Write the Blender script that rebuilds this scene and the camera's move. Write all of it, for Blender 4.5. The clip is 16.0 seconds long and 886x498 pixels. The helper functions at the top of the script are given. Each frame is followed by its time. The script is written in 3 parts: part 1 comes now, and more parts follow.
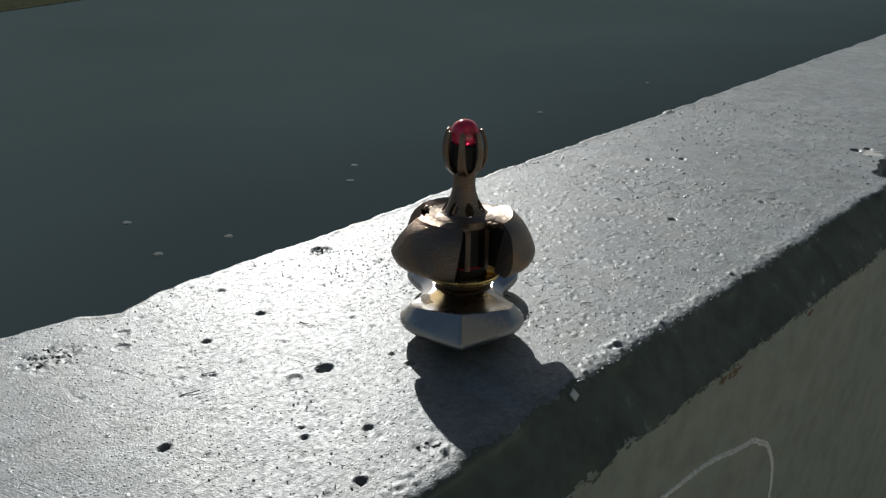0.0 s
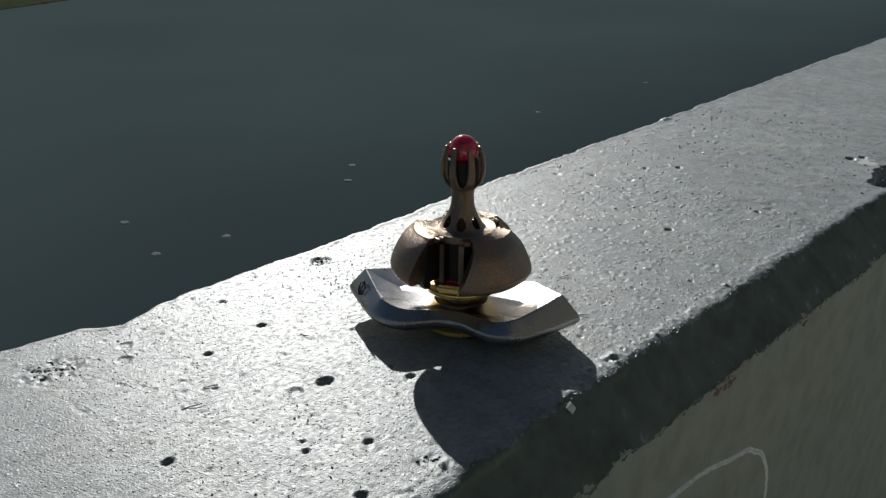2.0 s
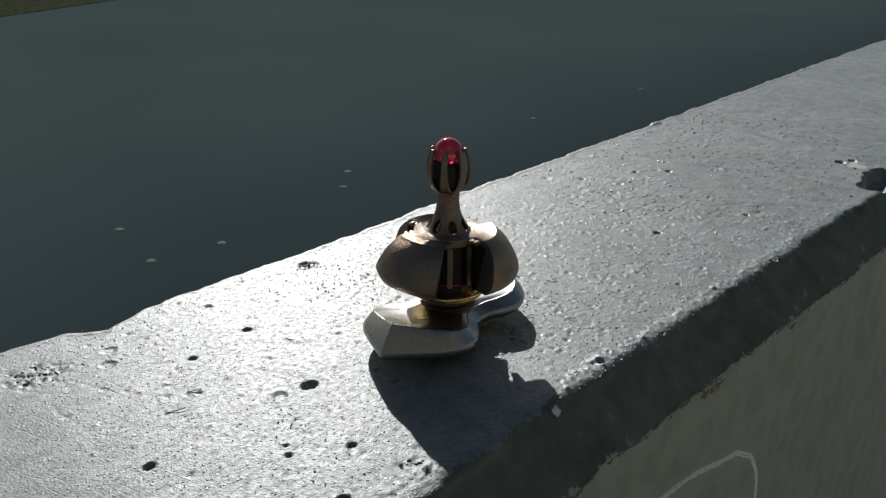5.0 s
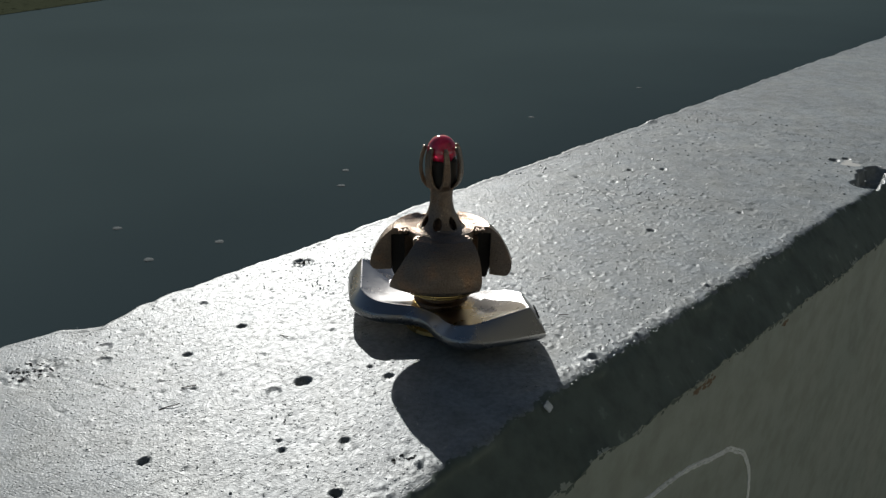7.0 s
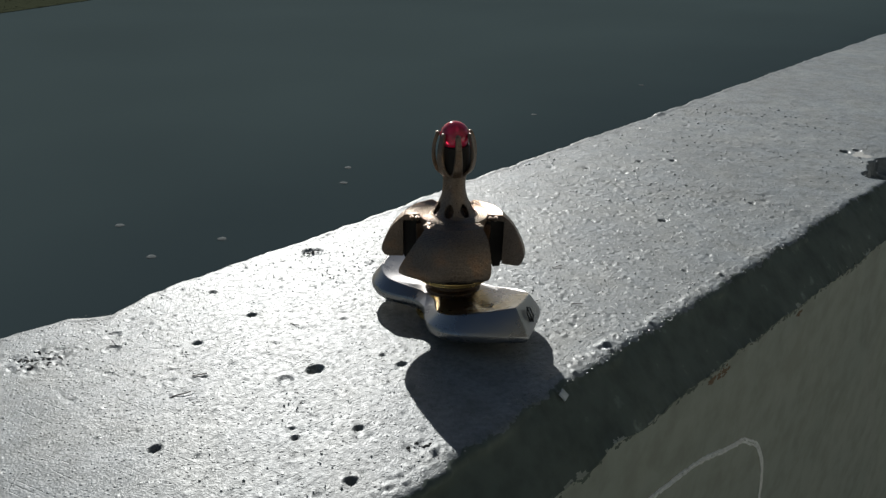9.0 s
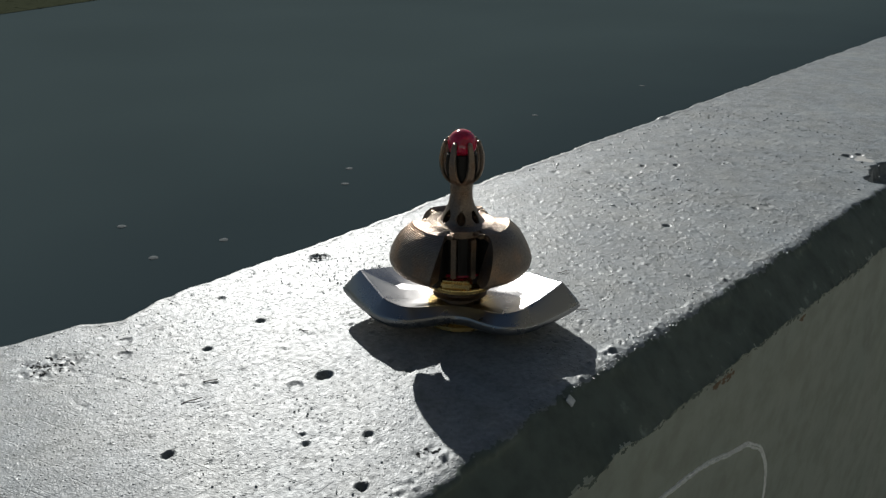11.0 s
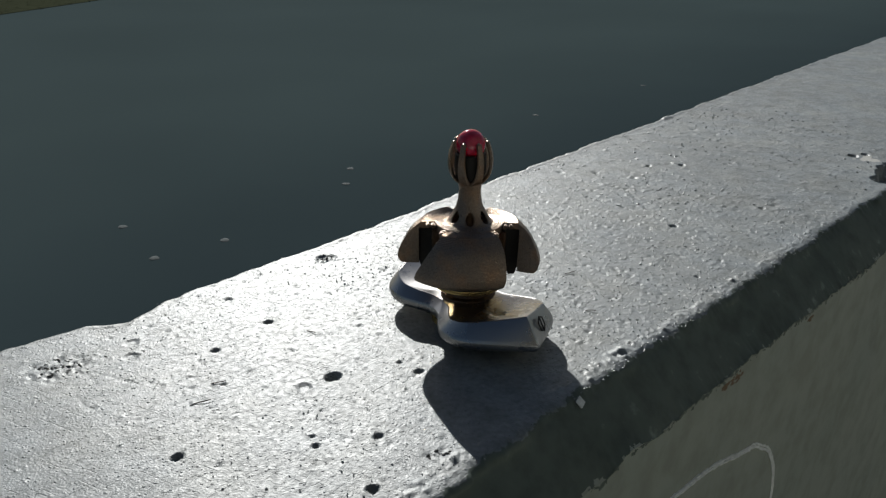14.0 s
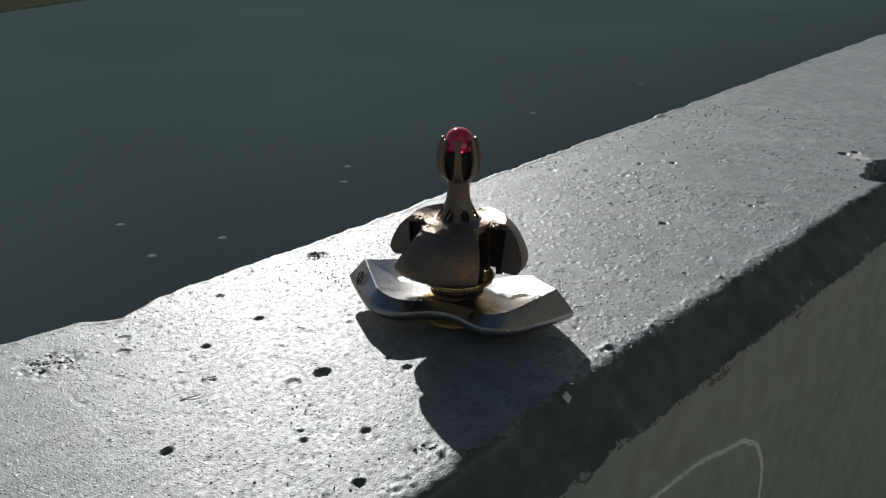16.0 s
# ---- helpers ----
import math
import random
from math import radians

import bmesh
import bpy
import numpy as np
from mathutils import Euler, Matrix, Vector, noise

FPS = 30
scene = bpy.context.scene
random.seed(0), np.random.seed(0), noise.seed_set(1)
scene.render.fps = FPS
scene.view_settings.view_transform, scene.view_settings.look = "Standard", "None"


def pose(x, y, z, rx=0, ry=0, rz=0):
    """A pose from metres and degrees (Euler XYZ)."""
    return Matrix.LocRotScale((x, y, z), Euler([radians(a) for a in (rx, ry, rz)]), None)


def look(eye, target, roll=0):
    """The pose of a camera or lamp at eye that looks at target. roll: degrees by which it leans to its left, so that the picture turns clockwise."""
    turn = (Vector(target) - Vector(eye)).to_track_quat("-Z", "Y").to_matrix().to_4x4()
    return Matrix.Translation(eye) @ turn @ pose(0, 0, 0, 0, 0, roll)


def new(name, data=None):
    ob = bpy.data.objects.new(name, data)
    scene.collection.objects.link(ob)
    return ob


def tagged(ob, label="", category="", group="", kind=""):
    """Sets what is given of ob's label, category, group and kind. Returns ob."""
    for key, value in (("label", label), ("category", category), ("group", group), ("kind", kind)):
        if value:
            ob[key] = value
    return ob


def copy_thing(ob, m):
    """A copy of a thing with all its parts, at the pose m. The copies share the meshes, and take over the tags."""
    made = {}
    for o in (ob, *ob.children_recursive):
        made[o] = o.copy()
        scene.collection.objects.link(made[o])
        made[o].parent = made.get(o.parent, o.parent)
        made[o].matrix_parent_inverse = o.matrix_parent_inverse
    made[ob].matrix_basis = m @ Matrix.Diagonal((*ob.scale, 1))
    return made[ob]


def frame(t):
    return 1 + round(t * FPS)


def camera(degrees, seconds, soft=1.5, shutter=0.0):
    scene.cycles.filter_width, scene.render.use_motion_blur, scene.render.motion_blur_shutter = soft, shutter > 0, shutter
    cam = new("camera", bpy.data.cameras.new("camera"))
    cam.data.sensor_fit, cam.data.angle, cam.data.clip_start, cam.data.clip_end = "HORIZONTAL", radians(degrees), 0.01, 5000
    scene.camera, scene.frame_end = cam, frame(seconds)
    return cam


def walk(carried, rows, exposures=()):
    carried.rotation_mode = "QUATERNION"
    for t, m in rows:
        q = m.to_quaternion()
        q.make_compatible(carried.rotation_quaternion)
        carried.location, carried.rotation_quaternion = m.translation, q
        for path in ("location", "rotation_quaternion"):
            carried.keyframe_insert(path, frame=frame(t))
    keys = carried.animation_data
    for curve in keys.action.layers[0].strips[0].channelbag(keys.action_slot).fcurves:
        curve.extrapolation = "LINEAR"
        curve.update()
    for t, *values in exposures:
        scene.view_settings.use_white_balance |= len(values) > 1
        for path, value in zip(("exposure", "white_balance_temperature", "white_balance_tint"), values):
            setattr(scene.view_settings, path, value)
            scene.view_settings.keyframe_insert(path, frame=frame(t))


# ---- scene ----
# ---- camera and its path ----
cam = camera(54.0, 16.0, soft=1.4)
ROWS = [
    (0, -0.00384, -0.15529, 0.07969, 67.799, -0.463, 0.189),
    (0.5, -0.00262, -0.15523, 0.08000, 67.774, -0.521, 0.191),
    (1, -0.00283, -0.15398, 0.08088, 67.587, -0.613, 0.119),
    (1.5, -0.00245, -0.15507, 0.08168, 67.732, -0.556, 0.160),
    (2, -0.00413, -0.15620, 0.08328, 67.699, -0.599, 0.069),
    (2.5, -0.00356, -0.15564, 0.08309, 68.041, -0.465, -0.013),
    (3, -0.00385, -0.15651, 0.08333, 67.883, -0.626, -0.011),
    (3.5, -0.00453, -0.15560, 0.08248, 68.052, -0.522, -0.077),
    (4, -0.00443, -0.15563, 0.08217, 68.011, -0.499, -0.043),
    (4.5, -0.00285, -0.15580, 0.08260, 68.130, -0.502, -0.121),
    (7, -0.00093, -0.15713, 0.08257, 68.055, -0.539, -0.306),
    (7.5, -0.00217, -0.15644, 0.08272, 68.077, -0.569, -0.314),
    (8, -0.00362, -0.15702, 0.08239, 67.940, -0.572, -0.142),
    (8.5, -0.00296, -0.15677, 0.08213, 68.064, -0.490, -0.215),
    (9, -0.00311, -0.15605, 0.07982, 67.950, -0.507, -0.218),
    (11.5, -0.00461, -0.15729, 0.08221, 67.974, -0.462, -0.184),
    (12, -0.00463, -0.15647, 0.08252, 68.022, -0.481, -0.222),
    (12.5, -0.00476, -0.15673, 0.08175, 68.105, -0.423, -0.239),
    (13, -0.00560, -0.15703, 0.08156, 68.148, -0.467, -0.215),
    (13.5, -0.00545, -0.15730, 0.08267, 68.085, -0.317, -0.149),
    (14, -0.00607, -0.15650, 0.08156, 67.956, -0.414, -0.194),
    (14.5, -0.00499, -0.15639, 0.08081, 68.043, -0.363, -0.294),
    (15, -0.00393, -0.15695, 0.08147, 68.023, -0.449, -0.299),
    (15.5, -0.00472, -0.15839, 0.08086, 67.990, -0.430, -0.250),
    (16, -0.00416, -0.15804, 0.08189, 67.842, -0.444, -0.287),
]
walk(cam, [(t, pose(x, y, z, rx, ry, rz)) for t, x, y, z, rx, ry, rz in ROWS], [(0.0, 0.05, 6250, 7), (16.0, 0.05, 6250, 7)])

# ---- sky and sun ----
SUN_TURN, SUN_UP = 11.0, 25.5      # degrees left of the y axis, and above the horizon
world = bpy.data.worlds.new("sky")
scene.world = world
world.use_nodes = True
sky = world.node_tree.nodes.new("ShaderNodeTexSky")
sky.sky_type, sky.sun_disc = "NISHITA", False
sky.sun_elevation, sky.sun_rotation = radians(SUN_UP), radians(-SUN_TURN)
sky.air_density, sky.dust_density = 1.0, 1.0
background = world.node_tree.nodes["Background"]
background.inputs["Strength"].default_value = 0.036
world.node_tree.links.new(sky.outputs[0], background.inputs["Color"])
sun_data = bpy.data.lights.new("sun", "SUN")
sun_data.energy, sun_data.angle, sun_data.color = 4.9, radians(0.53), (1.0, 0.965, 0.915)
sun = new("sun", sun_data)
sun_way = Vector((-math.sin(radians(SUN_TURN)) * math.cos(radians(SUN_UP)),
                  math.cos(radians(SUN_TURN)) * math.cos(radians(SUN_UP)), math.sin(radians(SUN_UP))))
sun.matrix_world = look(sun_way * 5, (0, 0, 0))


# ---- materials ----
def material(name, color, rough, metal=0.0, specular=0.5):
    """A material, its nodes, its links and its Principled node."""
    m = bpy.data.materials.new(name)
    m.use_nodes = True
    t = m.node_tree
    b = t.nodes["Principled BSDF"]
    b.inputs["Base Color"].default_value = (*color, 1)
    b.inputs["Roughness"].default_value = rough
    b.inputs["Metallic"].default_value = metal
    b.inputs["Specular IOR Level"].default_value = specular
    return m, t, b


def noise_at(t, scale, detail=3.0, rough=0.55):
    n = t.nodes.new("ShaderNodeTexNoise")
    n.inputs["Scale"].default_value, n.inputs["Detail"].default_value = scale, detail
    n.inputs["Roughness"].default_value = rough
    coord = t.nodes.get("Texture Coordinate") or t.nodes.new("ShaderNodeTexCoord")
    t.links.new(coord.outputs["Object"], n.inputs["Vector"])
    return n


def ramp(t, source, stops):
    r = t.nodes.new("ShaderNodeValToRGB")
    while len(r.color_ramp.elements) < len(stops):
        r.color_ramp.elements.new(0.5)
    for e, (p, c) in zip(r.color_ramp.elements, stops):
        e.position = p
        e.color = (*c, 1) if len(c) == 3 else c
    t.links.new(source, r.inputs["Fac"])
    return r.outputs["Color"]


def mixed(t, kind, fac, a, b):
    m = t.nodes.new("ShaderNodeMix")
    m.data_type, m.blend_type = "RGBA", kind
    for slot, value in ((0, fac), (6, a), (7, b)):
        if isinstance(value, bpy.types.NodeSocket):
            t.links.new(value, m.inputs[slot])
        elif slot == 0:
            m.inputs[0].default_value = value
        else:
            m.inputs[slot].default_value = (*value, 1)
    return m.outputs[2]


def bump(t, b, sources):
    """Bumps in a chain: (height socket, strength, metres)."""
    last = None
    for height, strength, depth in sources:
        n = t.nodes.new("ShaderNodeBump")
        n.inputs["Strength"].default_value, n.inputs["Distance"].default_value = strength, depth
        t.links.new(height, n.inputs["Height"])
        if last:
            t.links.new(last, n.inputs["Normal"])
        last = n.outputs["Normal"]
    t.links.new(last, b.inputs["Normal"])


def grey(v):
    return (v, v, v)


def painted_concrete():
    m, t, b = material("grey_painted_concrete", (0.2, 0.21, 0.21), 0.4, specular=0.5)
    wide, mid, fine, grain = noise_at(t, 28), noise_at(t, 170, 4), noise_at(t, 900, 3), noise_at(t, 2600, 2)
    tone = ramp(t, wide.outputs["Fac"], ((0.3, (0.192, 0.204, 0.205)), (0.7, (0.252, 0.266, 0.266))))
    dirt = ramp(t, mid.outputs["Fac"], ((0.38, (0.78, 0.79, 0.78)), (0.6, (1.05, 1.05, 1.05))))
    color = mixed(t, "MULTIPLY", 1.0, tone, dirt)
    patch = noise_at(t, 65, 5)
    color = mixed(t, "MULTIPLY", 1.0, color, ramp(t, patch.outputs["Fac"], ((0.3, (0.96, 0.99, 1.03)), (0.5, grey(1.01)), (0.68, (1.06, 1.03, 0.985)))))
    fleck = ramp(t, fine.outputs["Fac"], ((0.3, grey(0.8)), (0.6, grey(1.08))))
    t.links.new(mixed(t, "MULTIPLY", 1.0, color, fleck), b.inputs["Base Color"])
    t.links.new(ramp(t, fine.outputs["Fac"], ((0.3, grey(0.6)), (0.66, grey(0.44)))), b.inputs["Roughness"])
    scratches = []
    for turn, seed in ((43, 0.0), (52, 0.11), (33, 0.3), (-28, 0.7)):      # thin scratches, most of them along the wall
        place = t.nodes.new("ShaderNodeMapping")
        place.vector_type = "TEXTURE"
        place.inputs["Rotation"].default_value = (0, 0, radians(turn))
        place.inputs["Location"].default_value = (seed, seed, 0)
        place.inputs["Scale"].default_value = (1 / 70, 1 / 2300, 1 / 60)
        t.links.new(t.nodes["Texture Coordinate"].outputs["Object"], place.inputs["Vector"])
        n = t.nodes.new("ShaderNodeTexNoise")
        n.inputs["Scale"].default_value, n.inputs["Detail"].default_value = 1.0, 1.0
        t.links.new(place.outputs["Vector"], n.inputs["Vector"])
        scratches.append((ramp(t, n.outputs["Fac"], ((0.0, grey(1.0)), (0.67, grey(1.0)), (0.72, grey(0.0)))), 0.5, 0.0001))
    spots = t.nodes.new("ShaderNodeTexVoronoi")
    spots.inputs["Scale"].default_value = 520
    t.links.new(t.nodes["Texture Coordinate"].outputs["Object"], spots.inputs["Vector"])
    pimple = mixed(t, "MULTIPLY", 1.0, ramp(t, spots.outputs["Distance"], ((0.0, grey(1.0)), (0.2, grey(0.0)))),
                   ramp(t, spots.outputs["Color"], ((0.32, grey(0.0)), (0.4, grey(1.0)))))      # on some cells alone
    points = t.nodes.new("ShaderNodeTexVoronoi")
    points.inputs["Scale"].default_value = 1150
    t.links.new(t.nodes["Texture Coordinate"].outputs["Object"], points.inputs["Vector"])
    speck = mixed(t, "MULTIPLY", 1.0, ramp(t, points.outputs["Distance"], ((0.0, grey(1.0)), (0.28, grey(0.0)))),
                  ramp(t, points.outputs["Color"], ((0.45, grey(0.0)), (0.55, grey(1.0)))))
    bump(t, b, ((mid.outputs["Fac"], 0.1, 0.0006), (fine.outputs["Fac"], 0.11, 0.0004), (pimple, 0.5, 0.0002), (speck, 1.0, 0.00024),
                (grain.outputs["Fac"], 0.65, 0.00016), *scratches))
    return m


def chamfer_paint():
    m, t, b = material("dark_weathered_paint", (0.085, 0.1, 0.098), 0.7, specular=0.22)
    wide, mid, fine = noise_at(t, 30), noise_at(t, 190, 5), noise_at(t, 1700, 3)
    tone = ramp(t, wide.outputs["Fac"], ((0.3, (0.106, 0.128, 0.108)), (0.7, (0.152, 0.176, 0.148))))
    scuff = ramp(t, mid.outputs["Fac"], ((0.3, grey(0.72)), (0.52, grey(0.98)), (0.64, grey(1.05)), (0.76, grey(2.0))))
    t.links.new(mixed(t, "MULTIPLY", 1.0, tone, scuff), b.inputs["Base Color"])
    bump(t, b, ((mid.outputs["Fac"], 0.08, 0.0006), (fine.outputs["Fac"], 0.2, 0.00015)))
    return m


def olive_paint():
    m, t, b = material("olive_grey_paint", (0.27, 0.28, 0.22), 0.6)
    wide, mid, fine = noise_at(t, 22), noise_at(t, 130, 4), noise_at(t, 1400, 3)
    tone = ramp(t, wide.outputs["Fac"], ((0.3, (0.3, 0.325, 0.272)), (0.7, (0.355, 0.372, 0.31))))
    stain = ramp(t, mid.outputs["Fac"], ((0.36, (0.84, 0.83, 0.8)), (0.6, (1.03, 1.03, 1.03))))
    t.links.new(mixed(t, "MULTIPLY", 1.0, tone, stain), b.inputs["Base Color"])
    bump(t, b, ((mid.outputs["Fac"], 0.06, 0.0006), (fine.outputs["Fac"], 0.12, 0.0001)))
    return m


def bounce_paving():
    m, t, b = material("bounce_paving", (0.4, 0.39, 0.31), 0.9, specular=0.2)
    wide, fine = noise_at(t, 1.3, 4), noise_at(t, 60, 4)
    tone = ramp(t, wide.outputs["Fac"], ((0.3, (0.56, 0.57, 0.52)), (0.7, (0.68, 0.68, 0.62))))
    t.links.new(mixed(t, "MULTIPLY", 1.0, tone, ramp(t, fine.outputs["Fac"], ((0.3, grey(0.8)), (0.7, grey(1.1))))), b.inputs["Base Color"])
    bump(t, b, ((fine.outputs["Fac"], 0.4, 0.003),))
    return m


def dark_ground():
    m, t, b = material("dark_asphalt", (0.02, 0.03, 0.03), 0.95, specular=0.02)
    b.inputs["IOR"].default_value = 1.04      # dusty, hardly any sheen
    wide, fine = noise_at(t, 0.9, 2), noise_at(t, 160, 3)
    tone = ramp(t, wide.outputs["Fac"], ((0.3, (0.05, 0.068, 0.07)), (0.7, (0.056, 0.076, 0.078))))
    # a darker, bluer strip along the foot of the wall, fading with the distance from it
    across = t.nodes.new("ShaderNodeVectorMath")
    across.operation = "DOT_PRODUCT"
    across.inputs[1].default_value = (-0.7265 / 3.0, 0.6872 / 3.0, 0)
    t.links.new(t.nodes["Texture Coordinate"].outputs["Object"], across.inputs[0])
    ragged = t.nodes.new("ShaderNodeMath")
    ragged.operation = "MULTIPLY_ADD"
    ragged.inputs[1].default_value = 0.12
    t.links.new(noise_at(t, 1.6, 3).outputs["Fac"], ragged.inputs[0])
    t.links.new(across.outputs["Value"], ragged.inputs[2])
    wall_strip = ramp(t, ragged.outputs["Value"], ((0.36, (0.64, 0.66, 0.71)), (0.52, (0.86, 0.87, 0.89)), (0.72, grey(1.04))))
    t.links.new(mixed(t, "MULTIPLY", 1.0, tone, wall_strip), b.inputs["Base Color"])
    bump(t, b, ((fine.outputs["Fac"], 0.05, 0.002),))
    return m


def bronze(name, color, rough, grain_depth):
    m, t, b = material(name, color, rough, 1.0)
    wide, fine, grain = noise_at(t, 90, 3), noise_at(t, 3000, 3), noise_at(t, 6500, 2)
    c = Vector(color)
    tone = ramp(t, wide.outputs["Fac"], ((0.32, tuple(c * 0.86)), (0.68, tuple(c * 1.1))))
    blotch = noise_at(t, 170, 4)
    tone = mixed(t, "MIX", ramp(t, blotch.outputs["Fac"], ((0.5, grey(0.0)), (0.7, grey(0.8)))), tone, (c.x * 1.4, c.y * 1.08, c.z * 0.82))   # coppery blotches
    t.links.new(mixed(t, "MULTIPLY", 1.0, tone, ramp(t, fine.outputs["Fac"], ((0.36, grey(0.76)), (0.6, grey(1.05))))),
                b.inputs["Base Color"])
    t.links.new(ramp(t, fine.outputs["Fac"], ((0.3, grey(rough + 0.14)), (0.7, grey(rough - 0.06)))), b.inputs["Roughness"])
    layer = t.nodes.new("ShaderNodeTexWave")      # printed layers
    layer.wave_type, layer.bands_direction = "BANDS", "Z"
    layer.inputs["Scale"].default_value, layer.inputs["Distortion"].default_value = 1300, 2.5
    layer.inputs["Detail"].default_value, layer.inputs["Detail Scale"].default_value = 2.0, 1.5
    t.links.new(t.nodes["Texture Coordinate"].outputs["Object"], layer.inputs["Vector"])
    bump(t, b, ((fine.outputs["Fac"], 0.7, grain_depth), (layer.outputs["Fac"], 0.5, grain_depth * 0.8), (grain.outputs["Fac"], 0.4, grain_depth * 0.4)))
    return m


def metal(name, color, rough, grain_depth=0.00002):
    m, t, b = material(name, color, rough, 1.0)
    wide, grain = noise_at(t, 220, 3), noise_at(t, 5200, 2)
    t.links.new(ramp(t, wide.outputs["Fac"], ((0.3, grey(rough - 0.04)), (0.7, grey(rough + 0.07)))), b.inputs["Roughness"])
    bump(t, b, ((grain.outputs["Fac"], 0.35, grain_depth),))
    return m


def plain(name, color, rough, specular=0.5):
    m, t, b = material(name, color, rough, specular=specular)
    n = noise_at(t, 1200, 3)
    c = Vector(color)
    t.links.new(ramp(t, n.outputs["Fac"], ((0.3, tuple(c * 0.75)), (0.7, tuple(c * 1.04)))), b.inputs["Base Color"])
    return m


def ruby():
    m, t, b = material("red_stone", (0.62, 0.015, 0.06), 0.09)
    n = noise_at(t, 420, 3)
    t.links.new(ramp(t, n.outputs["Fac"], ((0.35, (0.5, 0.01, 0.05)), (0.7, (0.9, 0.05, 0.14)))), b.inputs["Base Color"])
    b.inputs["IOR"].default_value = 1.76
    b.inputs["Transmission Weight"].default_value = 0.35
    b.inputs["Subsurface Weight"].default_value = 0.25
    b.inputs["Subsurface Radius"].default_value = (0.002, 0.0003, 0.0004)
    return m


CHAMFER = chamfer_paint()
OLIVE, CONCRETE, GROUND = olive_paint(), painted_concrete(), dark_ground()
BOUNCE_PAVING = bounce_paving()
SKY_BLOCKER = plain("sky_blocker", (0.075, 0.075, 0.066), 0.85, 0.2)
BRONZE = bronze("bronze", (0.27, 0.21, 0.163), 0.31, 0.0001)
BRONZE_DARK = bronze("dark_bronze", (0.16, 0.115, 0.085), 0.5, 0.00005)
# near-black, with the shade inside the slots and the cup put into the colour
RECESS_SHADE = plain("recess_shade", (0.022, 0.018, 0.015), 0.6, 0.3)
TITANIUM = metal("blasted_titanium", (0.4, 0.388, 0.385), 0.28, 0.00005)
BRASS = metal("brass", (0.74, 0.53, 0.21), 0.27)
RUBY = ruby()
ENGRAVED = plain("engraved_black", (0.012, 0.012, 0.013), 0.6)
CHALK = plain("chalk", (0.93, 0.93, 0.9), 0.95, 0.1)
FLAKE = plain("pale_flake", (0.72, 0.74, 0.73), 0.7)
SCUFF = plain("scuffed_paint", (0.2, 0.215, 0.19), 0.8, 0.2)
BARE = plain("bare_plaster", (0.5, 0.49, 0.46), 0.9, 0.1)
TWIG = plain("dry_fibre", (0.06, 0.045, 0.035), 0.8)
GRAIN = plain("painted_grain", (0.24, 0.255, 0.257), 0.38)
CRUMB = plain("dark_crumb", (0.05, 0.05, 0.045), 0.85)
RUST = plain("rust", (0.24, 0.17, 0.115), 0.9, 0.1)
STONE = plain("dull_stone", (0.08, 0.094, 0.096), 0.9, 0.1)
GRASS = plain("dark_grass", (0.05, 0.056, 0.034), 0.95, 0.02)
GRASS.node_tree.nodes["Principled BSDF"].inputs["IOR"].default_value = 1.04

MM = 0.001


# ---- helpers for meshes, in millimetres ----
TOP_SIZE, TOP_FOOT = 1.039, 3.0      # the spinning top's scale, and the height at which its drawing begins


def part(name, bm, mat, parent=None, label="", sharp=30):
    """Links a bmesh, given in millimetres, as one mesh object. Parts of the spinning top are drawn from their own foot."""
    if parent:
        bmesh.ops.translate(bm, vec=(0, 0, -TOP_FOOT), verts=bm.verts)
        bmesh.ops.scale(bm, vec=(TOP_SIZE, TOP_SIZE, TOP_SIZE), verts=bm.verts)
    bmesh.ops.scale(bm, vec=(MM, MM, MM), verts=bm.verts)
    bmesh.ops.recalc_face_normals(bm, faces=bm.faces)
    for f in bm.faces:
        f.smooth = True
    me = bpy.data.meshes.new(name)
    bm.to_mesh(me)
    bm.free()
    me.set_sharp_from_angle(angle=radians(sharp))
    me.materials.append(mat)
    ob = new(name, me)
    ob.parent = parent
    return tagged(ob, label)


def revolve(bm, profile, steps=96, start=0.0, end=360.0, closed=False, lean=0.0, lean_end=0.0):
    """Turns a profile of (r, z) about the z axis. closed: the profile is a ring, and a part turn gets end faces."""
    full = abs(end - start) >= 359.9
    count = steps if full else steps + 1
    rings = []
    for k in range(count):
        ring = []
        for r, z in profile:               # lean: degrees by which the start and the end fall back towards the foot
            fall = min(1.0, max(0.0, (23.0 - z) / 8.0))
            a0, a1 = start - lean * fall, end - lean_end * fall
            a = radians(a0 + (a1 - a0) * k / steps)
            ring.append(bm.verts.new((r * math.cos(a), r * math.sin(a), z)))
        rings.append(ring)
    n = len(profile)
    for k in range(steps):
        a, b = rings[k], rings[(k + 1) % count]
        for i in range(n if closed else n - 1):
            j = (i + 1) % n
            if profile[i][0] < 1e-6 and profile[j][0] < 1e-6:
                continue
            bm.faces.new((a[i], b[i], b[j], a[j]))
    if closed and not full:
        bm.faces.new(rings[0])
        bm.faces.new(list(reversed(rings[-1])))
    bmesh.ops.remove_doubles(bm, verts=bm.verts, dist=1e-4)
    return bm


def block(bm, m, sx, sy, sz, bevel=0.0):
    made = bmesh.ops.create_cube(bm, size=1.0, matrix=m @ Matrix.Diagonal((sx, sy, sz, 1)))
    if bevel:
        edges = {e for v in made["verts"] for e in v.link_edges}
        bmesh.ops.bevel(bm, geom=list(edges), offset=bevel, segments=2, affect="EDGES")


